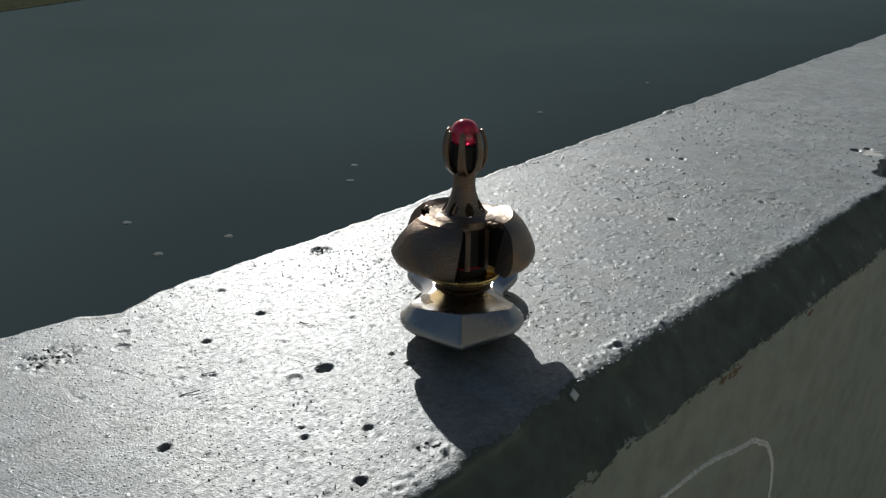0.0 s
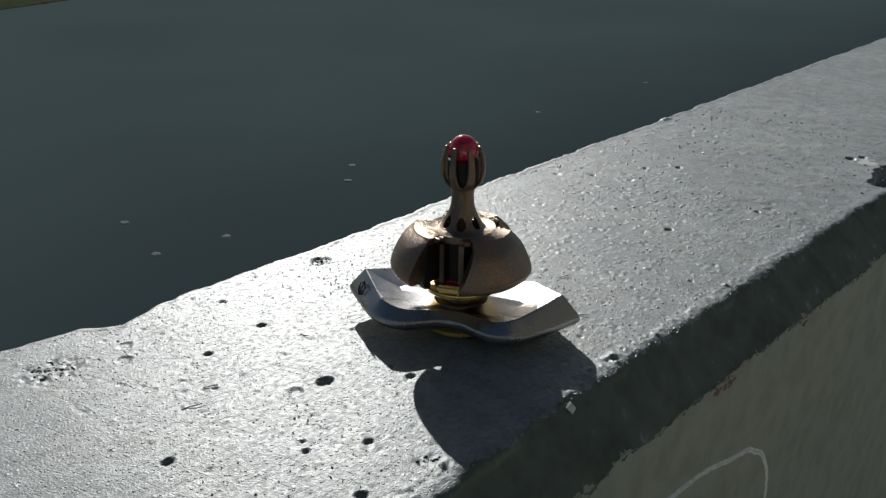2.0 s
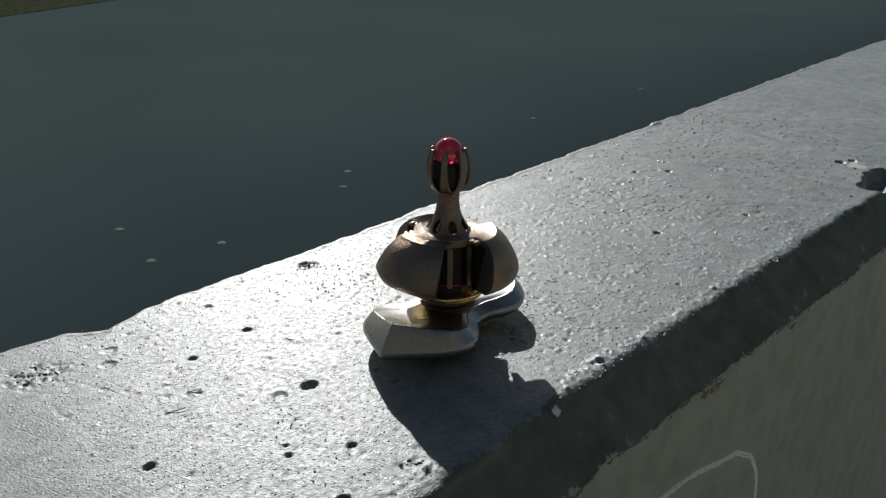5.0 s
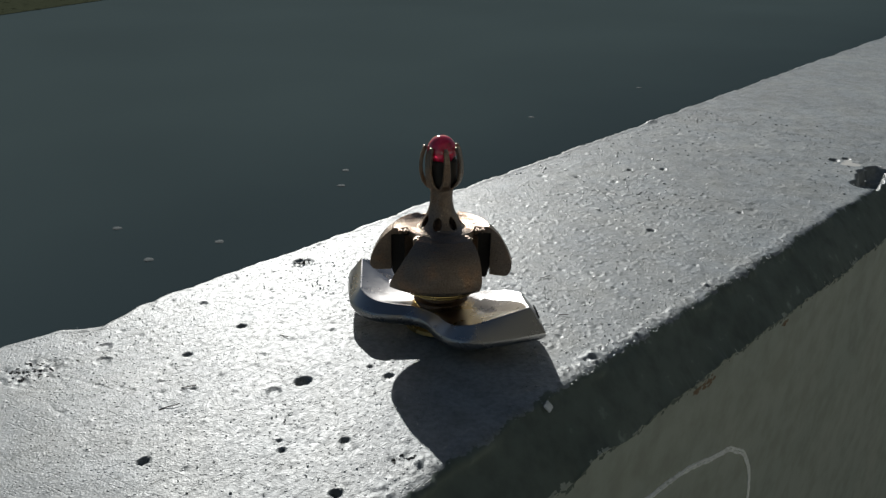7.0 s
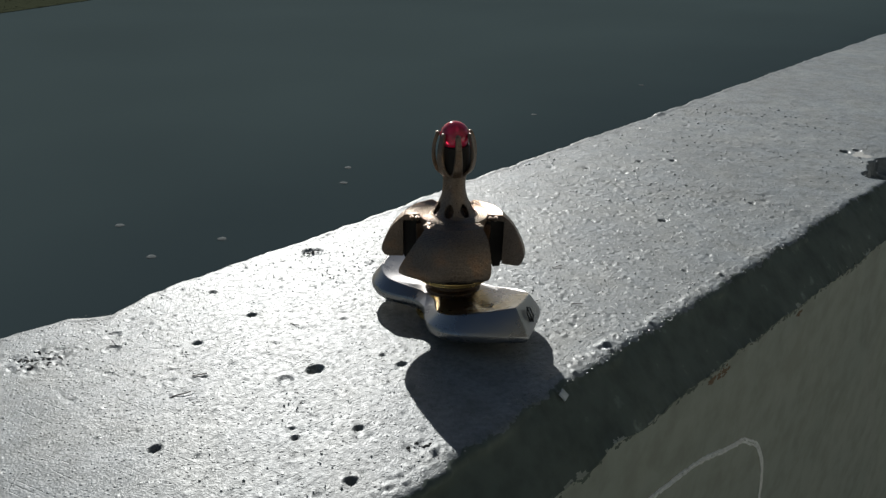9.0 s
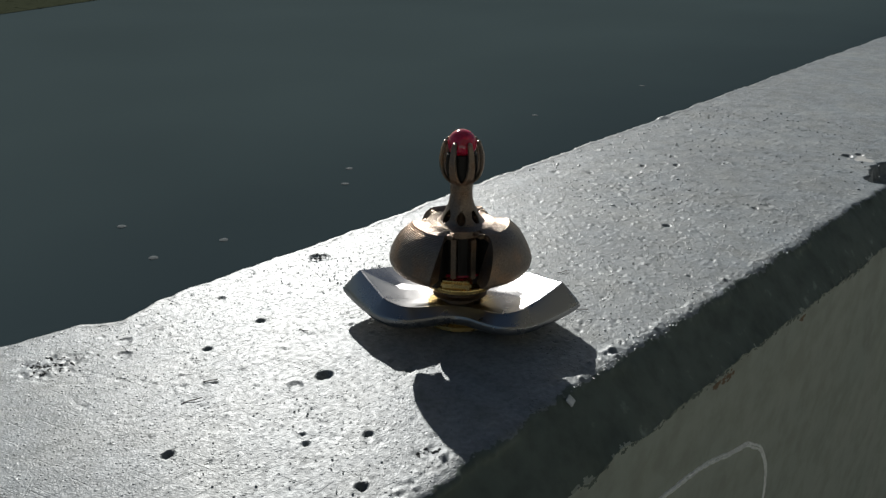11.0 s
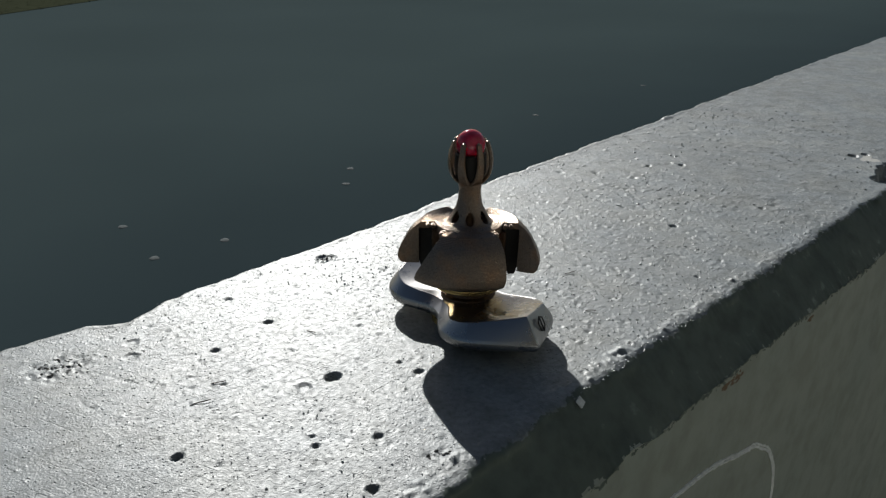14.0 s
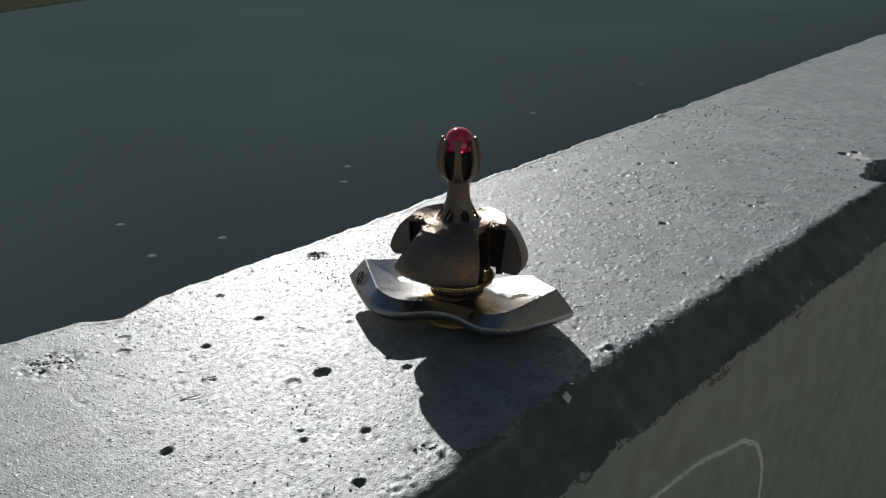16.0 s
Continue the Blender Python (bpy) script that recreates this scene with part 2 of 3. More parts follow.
def tube(bm, points, radius, sides=6):
    """A tube through points; radius may be a number or one for each point."""
    pts = [Vector(p) for p in points]
    rings = []
    for i, p in enumerate(pts):
        way = (pts[min(i + 1, len(pts) - 1)] - pts[max(i - 1, 0)]).normalized()
        side = way.orthogonal().normalized() if i == 0 else (last - way * last.dot(way)).normalized()
        last = side
        up = way.cross(side)
        r = radius[i] if isinstance(radius, (list, tuple)) else radius
        rings.append([bm.verts.new(p + r * (math.cos(math.tau * k / sides) * side + math.sin(math.tau * k / sides) * up))
                      for k in range(sides)])
    for a, b in zip(rings, rings[1:]):
        for k in range(sides):
            bm.faces.new((a[k], b[k], b[(k + 1) % sides], a[(k + 1) % sides]))
    bm.faces.new(rings[0])
    bm.faces.new(list(reversed(rings[-1])))
    return bm


def spline(points, per):
    """Points of a Catmull-Rom curve."""
    pts = [Vector(p) for p in points]
    pts = [2 * pts[0] - pts[1], *pts, 2 * pts[-1] - pts[-2]]
    out = []
    for a, b, c, d in zip(pts, pts[1:], pts[2:], pts[3:]):
        for k in range(per):
            t = k / per
            out.append(0.5 * (2 * b + (c - a) * t + (2 * a - 5 * b + 4 * c - d) * t * t + (3 * b - a - 3 * c + d) * t ** 3))
    return [*out, pts[-2]]


# ---- the wall ----
ALONG, ACROSS, CORNER = Vector((0.6872, 0.7265)), Vector((0.7265, -0.6872)), Vector((20.0, -21.5))
DROP = -450.0      # the ground under the wall's top


def on_wall(s, n, z=0.0):
    """A place in millimetres: s along the wall, n across it from the front edge (outward plus)."""
    p = CORNER + ALONG * s + ACROSS * n
    return Vector((p.x, p.y, z))


GRID = np.random.RandomState(3).rand(256, 256)


def relief(s, n, size, seed=0):
    """Smooth noise from -1 to 1 with lumps of that size."""
    x, y = s / size + 37.3 * seed + 900, n / size + 11.7 * seed + 900
    i, j = np.floor(x).astype(int), np.floor(y).astype(int)
    u, v = x - i, y - j
    u, v = u * u * (3 - 2 * u), v * v * (3 - 2 * v)
    g = lambda a, b: GRID[a % 256, b % 256]
    return 2 * ((g(i, j) * (1 - u) + g(i + 1, j) * u) * (1 - v) + (g(i, j + 1) * (1 - u) + g(i + 1, j + 1) * u) * v) - 1


# along, across, radius, depth of the pits in the wall's top
PITS = [(-28.3, -35.2, 1.77, 1.50), (-61.1, -34.1, 1.03, 1.00), (-23.4, -61.8, 1.06, 1.20), (-37.6, -59.4, 1.01, 1.20), (-35.3, -15.6, 0.93, 1.20), (-42.9, -23.3, 0.47, 0.90), (-44.0, -20.9, 0.56, 0.90), (-45.3, -6.2, 1.03, 1.20), (6.9, -79.6, 3.02, 0.35), (86.2, -30.5, 1.24, 1.20), (112.5, -73.1, 0.91, 0.90), (139.8, -57.6, 1.35, 0.90), (131.2, -65.2, 1.14, 0.90), (116.9, -19.8, 1.02, 0.90), (-34.2, -36.4, 1.54, 0.30), (-50.0, -68.8, 1.60, 0.28), (-47.1, -74.0, 1.53, 0.22), (-43.7, -47.5, 0.63, 0.40), (-22.7, -77.1, 1.01, 0.35), (-11.2, -47.2, 0.81, 0.25), (-16.0, -30.4, 0.53, 0.80), (59.9, -9.5, 0.68, 0.80), (-15.9, -25.4, 0.95, 0.90), (192.0, -21.0, 2.0, 1.2), (196.5, -18.5, 1.6, 1.0), (172.0, -3.0, 5.4, 5.0), (178.0, -4.6, 5.4, 5.0), (184.0, -5.8, 5.0, 5.0), (190.0, -6.5, 4.4, 4.5)]


def wall_top(s, n):
    """Height of the worn top over its plane."""
    z = 0.14 * relief(s, n, 23) + 0.04 * relief(s, n, 7, 1) + 0.008 * relief(s, n, 2.4, 2) + 0.008 * relief(s, n, 1.1, 3)
    for ps, pn, r, d in PITS:
        q = np.hypot((s - ps) * 0.92, n - pn) / (0.8 * r * (1 + 0.16 * relief(s, n, max(0.9, 0.6 * r), 4)) * (1 + 0.14 * relief(s, n, r, 6)))
        deep = np.clip((1.15 - q) / 0.4, 0, 1)
        z = z - d * deep * deep * (3 - 2 * deep) + 0.06 * np.exp(-((q - 1.25) / 0.22) ** 2)
    # crumbled patches
    for ps, pn, r in ((-61.5, -74.4, 5.5), (-32.4, -5.3, 1.9), (16.7, -2.0, 3.5), (6.9, -79.6, 3.0)):
        q = np.hypot((s - ps) * 0.8, n - pn) / r
        z = z - np.clip(1.2 - q, 0, 1) * np.clip(relief(s, n, 1.0, 5) - 0.1, 0, 1) * 0.6
    # hairline scratches
    rs = np.random.RandomState(8)
    for k in range(44):
        cs, cn, a, half = rs.uniform(-65, 60), rs.uniform(-80, -8), rs.uniform(0, math.pi), rs.uniform(2, 6)
        ds, dn = s - cs, n - cn
        t, w = ds * math.cos(a) + dn * math.sin(a), -ds * math.sin(a) + dn * math.cos(a)
        z = z - 0.07 * np.exp(-(w / 0.22) ** 2) * (np.abs(t) < half)
    # hard grains under the paint, crumbs along both edges, and pinholes
    rs = np.random.RandomState(5)
    spots = [(rs.uniform(-66, 130), rs.uniform(-88, -1), rs.uniform(0.26, 0.42), rs.uniform(0.1, 0.26)) for k in range(420)]
    spots += [(rs.uniform(-50, 150), rs.uniform(-3, 0.6), rs.uniform(0.3, 0.55), rs.uniform(0.08, 0.3)) for k in range(620)]
    spots += [(rs.uniform(16.7 - 5, 16.7 + 5), rs.uniform(-4, 0.3), rs.uniform(0.4, 0.8), rs.uniform(0.15, 0.4)) for k in range(22)]
    spots += [(cs, cn, 1.6, 0.8) for cs, cn in ((194, -95.2), (197, -95.5), (357, -102.5), (362, -103))]
    spots += [(rs.uniform(100, 330), rs.uniform(-96, -2), rs.uniform(0.5, 1.0), rs.uniform(0.08, 0.3)) for k in range(420)]
    spots += [(rs.uniform(100, 300), rs.uniform(-94, -3), rs.uniform(0.5, 1.0), -rs.uniform(0.15, 0.45)) for k in range(60)]
    spots += [(rs.uniform(-66, 140), rs.uniform(-86, -2), rs.uniform(0.3, 0.5), -rs.uniform(0.1, 0.35)) for k in range(260)]
    spots += [(rs.uniform(5, 120), rs.uniform(-70, -2), rs.uniform(0.28, 0.5), rs.choice((0.24, 0.16, -0.3))) for k in range(520)]
    spots += [(rs.uniform(40, 230), rs.uniform(-92, -2), rs.uniform(0.32, 0.5), rs.uniform(0.08, 0.22)) for k in range(500)]
    for cs, cn, r, h in spots:
        box = np.abs(s[:, 0] - cs) < 3.2 * r
        if box.any():
            sub = slice(np.argmax(box), len(box) - np.argmax(box[::-1]))
            z[sub] += h * np.exp(-((s[sub] - cs) ** 2 + (n[sub] - cn) ** 2) / r ** 2)
    return z


def grid_mesh(name, x, y, z):
    rows, cols = x.shape
    co = np.stack((x, y, z), -1).reshape(-1, 3) * MM
    k = np.arange(rows * cols).reshape(rows, cols)
    quads = np.stack((k[:-1, :-1], k[1:, :-1], k[1:, 1:], k[:-1, 1:]), -1).reshape(-1, 4)
    me = bpy.data.meshes.new(name)
    me.from_pydata(co.tolist(), [], quads.tolist())
    me.shade_smooth()
    return me


def build_wall():
    near = np.arange(-75, 110, 0.36)
    far = [110.0]
    while far[-1] < 4000:
        far.append(far[-1] + max(0.45, (far[-1] - 155) * 0.014))
    back = [-75.0]
    while back[-1] > -2500:
        back.append(back[-1] + min(-0.5, (back[-1] + 70) * 0.12))
    s1 = np.array(back[:0:-1] + list(near) + far)
    # across: front wall, chamfer, top, back wall
    edge_s = (-400, -64.6, -50, -46.8, -42.9, -37, -31.4, 1.2, 39.5, 65.6, 110.9, 197.9, 324.6, 475.2, 900, 4000)
    edge_n = (-92, -88.5, -87.3, -85.2, -82.6, -84.5, -86.6, -87.4, -88.6, -91.0, -92.8, -96.6, -102.3, -108.5, -122, -200)
    nb = np.interp(s1, edge_s, edge_n) + 0.5 * relief(s1, s1 * 0, 5, 7) + 0.4 * relief(s1, s1 * 0, 1.7, 8) + 0.6 * relief(s1, s1 * 0, 11, 17) * np.clip((s1 - 60) / 60, 0, 1)
    nf = 0.55 * relief(s1, s1 * 0 + 9, 6, 9) + 0.3 * relief(s1, s1 * 0 + 5, 1.5, 10) + 0.15 * relief(s1, s1 * 0 + 2, 0.6, 11)
    nf = nf + np.interp(s1, (-36, -28, -15), (1.9, 0.9, 0.0))      # the edge stands out there
    ns, zs = [], []
    one = np.ones_like(s1)
    low = -10.75 + 0.8 * relief(s1, s1 * 0 + 3, 9, 12) + 0.45 * relief(s1, s1 * 0 + 3, 2.4, 13) + 0.25 * relief(s1, s1 * 0 + 3, 0.8, 24)
    for z in (DROP, -200, -120, -90, -70, -55, -45, -38, -32, -27, -23, -20, -17.5, -15.5, -14):
        ns.append(9.5 * one)
        zs.append(z * one)
    for under in (1.5, 1.1, 0.8, 0.5, 0.3):
        ns.append(9.5 * one)
        zs.append(low - under)
    face_rows = len(ns)
    ns.append((9.6 + 0.3 * np.clip(relief(s1, s1 * 0 + 7, 1.9, 25), 0, 1)) * one)      # the paint's ragged lower lip
    zs.append(low - 0.12)
    for q in np.linspace(0, 1, 30):      # chamfer, with worn rims
        n = 9.5 + (1.1 - 9.5) * q + 0.04 * relief(s1, s1 * 0 + 13 * q, 2.2, 14)
        z = -10.7 + (low + 10.7) * (1 - q) ** 5 + 9.4 * q + 0.03 * relief(s1, s1 * 0 + 13 * q, 1.1, 15)
        ns.append(n + nf * q ** 16)
        zs.append(z)
    for a in np.linspace(38, 90, 9):     # round front edge
        ns.append(-1.1 + nf + 2.4 * math.cos(radians(a)) * one)
        zs.append((-2.0 + 2.0 * math.sin(radians(a))) * one - 0.02)
    top = np.linspace(0, 1, 236)[1:-1]
    first = len(ns)
    for q in top:
        ns.append((-1.2 + nf) * (1 - q) + (nb + 0.4) * q)
        zs.append(0 * one)
    last = len(ns)
    for a in np.linspace(90, 0, 8):      # round back edge
        ns.append(nb + 0.4 - 0.4 * math.cos(radians(a)))
        zs.append((-0.5 + 0.5 * math.sin(radians(a))) * one)
    for z in (-3, -5, -9, -16, -30, -70, -200, DROP):
        ns.append(nb)
        zs.append(z * one)
    n, z = np.stack(ns, 1), np.stack(zs, 1)
    s = np.repeat(s1[:, None], n.shape[1], 1)
    h = wall_top(s, n)
    lip = 0.6 + 0.4 * relief(s, n, 1.6, 23)
    h = h + 0.22 * lip * np.exp(-((n - nb[:, None] - 1.0) / 0.8) ** 2)      # paint gathered along the back edge
    fade = np.zeros(n.shape[1])
    fade[first:last] = np.clip(np.minimum(np.arange(last - first), np.arange(last - first)[::-1]) / 4 + 0.6, 0, 1)
    fade[first - 9:first] = np.linspace(0.1, 0.6, 9)
    fade[last:last + 8] = np.linspace(0.6, 0, 8)
    z = z + h * fade
    x = CORNER.x + ALONG.x * s + ACROSS.x * n
    y = CORNER.y + ALONG.y * s + ACROSS.y * n
    me = grid_mesh("wall_1", x, y, z)
    me.materials.append(CONCRETE)
    me.materials.append(OLIVE)
    me.materials.append(CHAMFER)
    me.materials.append(BARE)
    slot = np.zeros((n.shape[0] - 1, n.shape[1] - 1), dtype=np.int32)
    slot[:, :face_rows] = 1              # the wall's face under the chamfer
    ragged = np.clip(53.5 + 3.5 * relief(s1, s1 * 0, 3.0, 21) + 2.0 * relief(s1, s1 * 0, 0.9, 22), 50, 60)[:-1, None]
    rows = np.arange(n.shape[1] - 1)[None, :]
    slot[(rows >= face_rows) & (rows < ragged)] = 2      # darker paint on the chamfer, worn off along the edge
    chip = np.hypot((s1[:-1, None] - 190.5) / 6.0, (n[:-1, :-1] + 14.5) / 5.0) + 0.5 * relief(s1[:-1, None] + 0 * n[:-1, :-1], n[:-1, :-1], 3, 31)
    slot[(chip < 0.68) & (rows > 57)] = 3          # bare plaster where the paint has chipped
    for row, share in ((-4, 0.7), (-3, 0.5), (-2, 0.3), (-1, 0.1)):      # spilt paint under the lip, bare spots over it
        spill = relief(s1, s1 * 0 + 0.4 * row, 1.7, 27) + 0.6 * relief(s1, s1 * 0 + 0.4 * row, 0.6, 28)
        slot[spill[:-1] > share, face_rows + row - 1] = 2
    for row, share in ((0, 0.4), (1, 0.65), (2, 0.9)):
        bare = relief(s1, s1 * 0 + 0.4 * row, 2.3, 29) + 0.6 * relief(s1, s1 * 0 + 0.4 * row, 0.7, 30)
        slot[bare[:-1] > share, face_rows + row] = 1
    me.polygons.foreach_set("material_index", slot.ravel())
    return tagged(new("wall_1", me), "low concrete wall with pitted, glossy grey painted top and chamfered edge", "wall", kind="structure")


build_wall()

# ---- the ground ----
ticks = np.array([-300, -60, -15, -6, -3, -1.5, 0, 1, 2, 3, 4, 6, 9, 15, 40, 100, 300]) * 1000.0
gx, gy = np.meshgrid(ticks, ticks, indexing="ij")
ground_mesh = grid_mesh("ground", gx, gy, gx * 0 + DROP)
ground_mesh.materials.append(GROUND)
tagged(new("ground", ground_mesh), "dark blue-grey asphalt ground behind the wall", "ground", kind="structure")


# unseen paving, added to bounce sunlight onto the front of the wall
pave = bmesh.new()
pave_corners = [on_wall(s, n, DROP) for s, n in ((-20000, 9.5), (20000, 9.5), (20000, 12000), (-20000, 12000))]
for height in (-60.0, 4.0):
    for p in pave_corners:
        pave.verts.new(p + Vector((0, 0, height)))
pv = list(pave.verts)
pave.faces.new(pv[:4])
pave.faces.new(pv[4:])
for k in range(4):
    pave.faces.new((pv[k], pv[(k + 1) % 4], pv[4 + (k + 1) % 4], pv[4 + k]))
tagged(part("pavement", pave, BOUNCE_PAVING), "unseen pale paving added to bounce sunlight onto the wall", "pavement", kind="structure")


# ---- a plain unseen wall, added behind the camera to block sky ----
back_wall = bmesh.new()
block(back_wall, Matrix.Translation((2600, -3600, 2900)) @ Matrix.Rotation(radians(38), 4, "Z"), 14000, 300, 6700, 20)
tagged(part("wall_sky_block", back_wall, SKY_BLOCKER), "plain dark grey wall, unseen, added to block sky behind the camera", "wall", kind="structure")


# ---- the spinning top ----
def wing_outline():
    """Outline of the two-lobed base at its widest, counter-clockwise from the marked tip."""
    quarter = ((23.8, 0), (21.2, 3.3), (18.3, 6.7), (15.4, 9.6), (12.2, 11.2), (8.7, 11.4), (5.3, 10.0), (2.5, 8.4), (0, 7.9))
    q1 = [(p.x, p.y) for p in spline([(*p, 0) for p in quarter], 6)]
    q2 = [(-x, y) for x, y in reversed(q1)][1:]
    half = q1 + q2
    return half + [(-x, -y) for x, y in half][1:-1]


def belt_z(x):
    return 6.75 + 1.15 * (abs(x) / 23.8) ** 2


def rim_z(x):
    return 8.5 + 3.75 * (abs(x) / 20.0) ** 2


def build_wing(parent):
    outline = wing_outline()
    n = len(outline)
    ways = []
    for i in range(n):
        a, b = Vector(outline[i - 1]), Vector(outline[(i + 1) % n])
        t = (b - a).normalized()
        ways.append(Vector((-t.y, t.x)))       # inward
    tip = {0: Vector((-1.85, 0)), n // 2: Vector((1.85, 0))}
    for i, w in tip.items():
        ways[i] = w
    bm = bmesh.new()

    def ring(inset, height, scale=1.0):
        out = []
        for (x, y), w in zip(outline, ways):
            px, py = x + w.x * inset, y + w.y * inset
            if abs(x) > 15:                # keep the two facets apart at the tip
                py = math.copysign(max(abs(y) * 0.5, abs(py) if py * y > 0 else 0.0), y) if y else 0.0
                px = math.copysign(min(abs(px), 23.8 - 1.85 * inset - 0.78 * abs(py)) if inset > 0.5 else abs(px), x)
            px, py = px * scale, py * scale
            out.append(bm.verts.new((px, py, height(x, px, py))))
        return out

    rings = [
        ring(0, lambda x, px, py: 4.5, 0.12),
        ring(0, lambda x, px, py: 4.5, 0.45),
        ring(0, lambda x, px, py: 4.6 + 0.9 * (abs(x) / 23.5) ** 2, 0.76),
        ring(1.6, lambda x, px, py: belt_z(x) - 1.9),
        ring(0.85, lambda x, px, py: belt_z(x) - 1.65),
        ring(0.34, lambda x, px, py: belt_z(x) - 1.2),
        ring(0.07, lambda x, px, py: belt_z(x) - 0.7),
        ring(0.0, lambda x, px, py: belt_z(x) - 0.25),
        ring(0.05, lambda x, px, py: belt_z(x) + 0.15),
        ring(0.2, lambda x, px, py: belt_z(x) + 0.5),
        ring(0.36, lambda x, px, py: 0.914 * (belt_z(x) + 0.5) + 0.086 * (rim_z(px) - 0.12)),
        ring(1.8, lambda x, px, py: 0.086 * (belt_z(x) + 0.5) + 0.914 * (rim_z(px) - 0.12)),
        ring(1.95, lambda x, px, py: rim_z(px) - 0.12),
        ring(2.1, lambda x, px, py: rim_z(px)),
        ring(2.3, lambda x, px, py: rim_z(px) - 0.03),
        ring(2.3, lambda x, px, py: 9.0 + 0.5 * (rim_z(px / 0.84) - 9.0), 0.84),
        ring(2.3, lambda x, px, py: 9.0 + 0.08 * (rim_z(px / 0.66) - 9.0), 0.66),
        ring(2.3, lambda x, px, py: 9.0, 0.40),
        ring(2.3, lambda x, px, py: 9.0, 0.15),
    ]
    for a, b in zip(rings, rings[1:]):
        for i in range(n):
            j = (i + 1) % n
            bm.faces.new((a[i], a[j], b[j], b[i]))
    bm.faces.new(list(reversed(rings[0])))
    bm.faces.new(rings[-1])
    wing = part("wing_base", bm, TITANIUM, parent, "grey bead-blasted titanium base with two pointed lobes", 16)
    # mark on the facet beside the tip
    i = 8
    a = Vector((*outline[i], belt_z(outline[i][0])))
    x, y = outline[i]
    w = ways[i]
    b = Vector((x + w.x * 2.0, y + w.y * 2.0, 0))
    b.z = rim_z(b.x)
    up = (b - a).normalized()
    t = Vector((-w.y, w.x, 0)).normalized()
    t = (t - up * t.dot(up)).normalized()
    out = t.cross(up).normalized()
    if out.dot(Vector((x, y, 0))) < 0:
        out = -out
    centre = (a + b) / 2 + out * 0.05
    bm = bmesh.new()
    corner = [centre + 1.45 * (math.cos(radians(60 * k + 30)) * t + math.sin(radians(60 * k + 30)) * up) for k in range(6)]
    for k in range(6):
        tube(bm, (corner[k], corner[(k + 1) % 6]), 0.14, 6)
    tube(bm, (corner[1], corner[4]), 0.14, 6)
    part("engraved_mark", bm, ENGRAVED, wing, "thin black hexagon mark")
    # brass button and tip under it
    part("brass_button", revolve(bmesh.new(), ((0, 4.7), (6.4, 4.7), (7.1, 4.3), (7.2, 3.6), (6.6, 3.2), (2.0, 3.15), (0, 3.15)), 64),
         BRASS, wing, "round brass button")
    part("tip", revolve(bmesh.new(), [(1.3 * math.sin(radians(a)), 4.3 - 1.3 * math.cos(radians(a))) for a in range(0, 181, 12)], 32),
         RUBY, wing, "small red ball tip")
    part("bearing_post", revolve(bmesh.new(), ((0, 11.0), (4.2, 11.0), (4.4, 10.3), (4.6, 9.6), (5.3, 9.2), (5.5, 8.6), (0, 8.6)), 64), BRONZE_DARK, wing,
         "dark post under the brass collar")
    for turn in (90, 270):                 # two brass blocks that stand on the collar
        bm = bmesh.new()
        block(bm, Matrix.Rotation(radians(turn), 4, "Z") @ Matrix.Translation((5.75, 0, 13.3)), 3.1, 6.0, 1.6, 0.45)
        part("brass_block", bm, BRASS, wing, "bright bevelled brass block")
    return wing


def shoulder(r):
    """Height of the dome's nearly flat top."""
    return 24.0 - 0.03 * (r - 4.2)


def dome_profile():
    top = [(5.8 + 3.5 * k / 19, shoulder(5.8 + 3.5 * k / 19) + (0.07 if k % 2 else -0.04)) for k in range(20)]
    side = [(p.x, p.z) for p in spline([(r, 0, z) for r, z in
            ((9.45, 23.75), (10.6, 22.8), (11.7, 21.6), (12.65, 20.0), (13.45, 18.3), (13.85, 17.0), (13.8, 16.1), (13.45, 15.35))], 3)]
    return [(9.7, 15.0), (9.7, 22.6), (5.8, 22.9), *top, *side, (13.2, 15.15), (12.8, 15.0), (12.2, 14.95)]


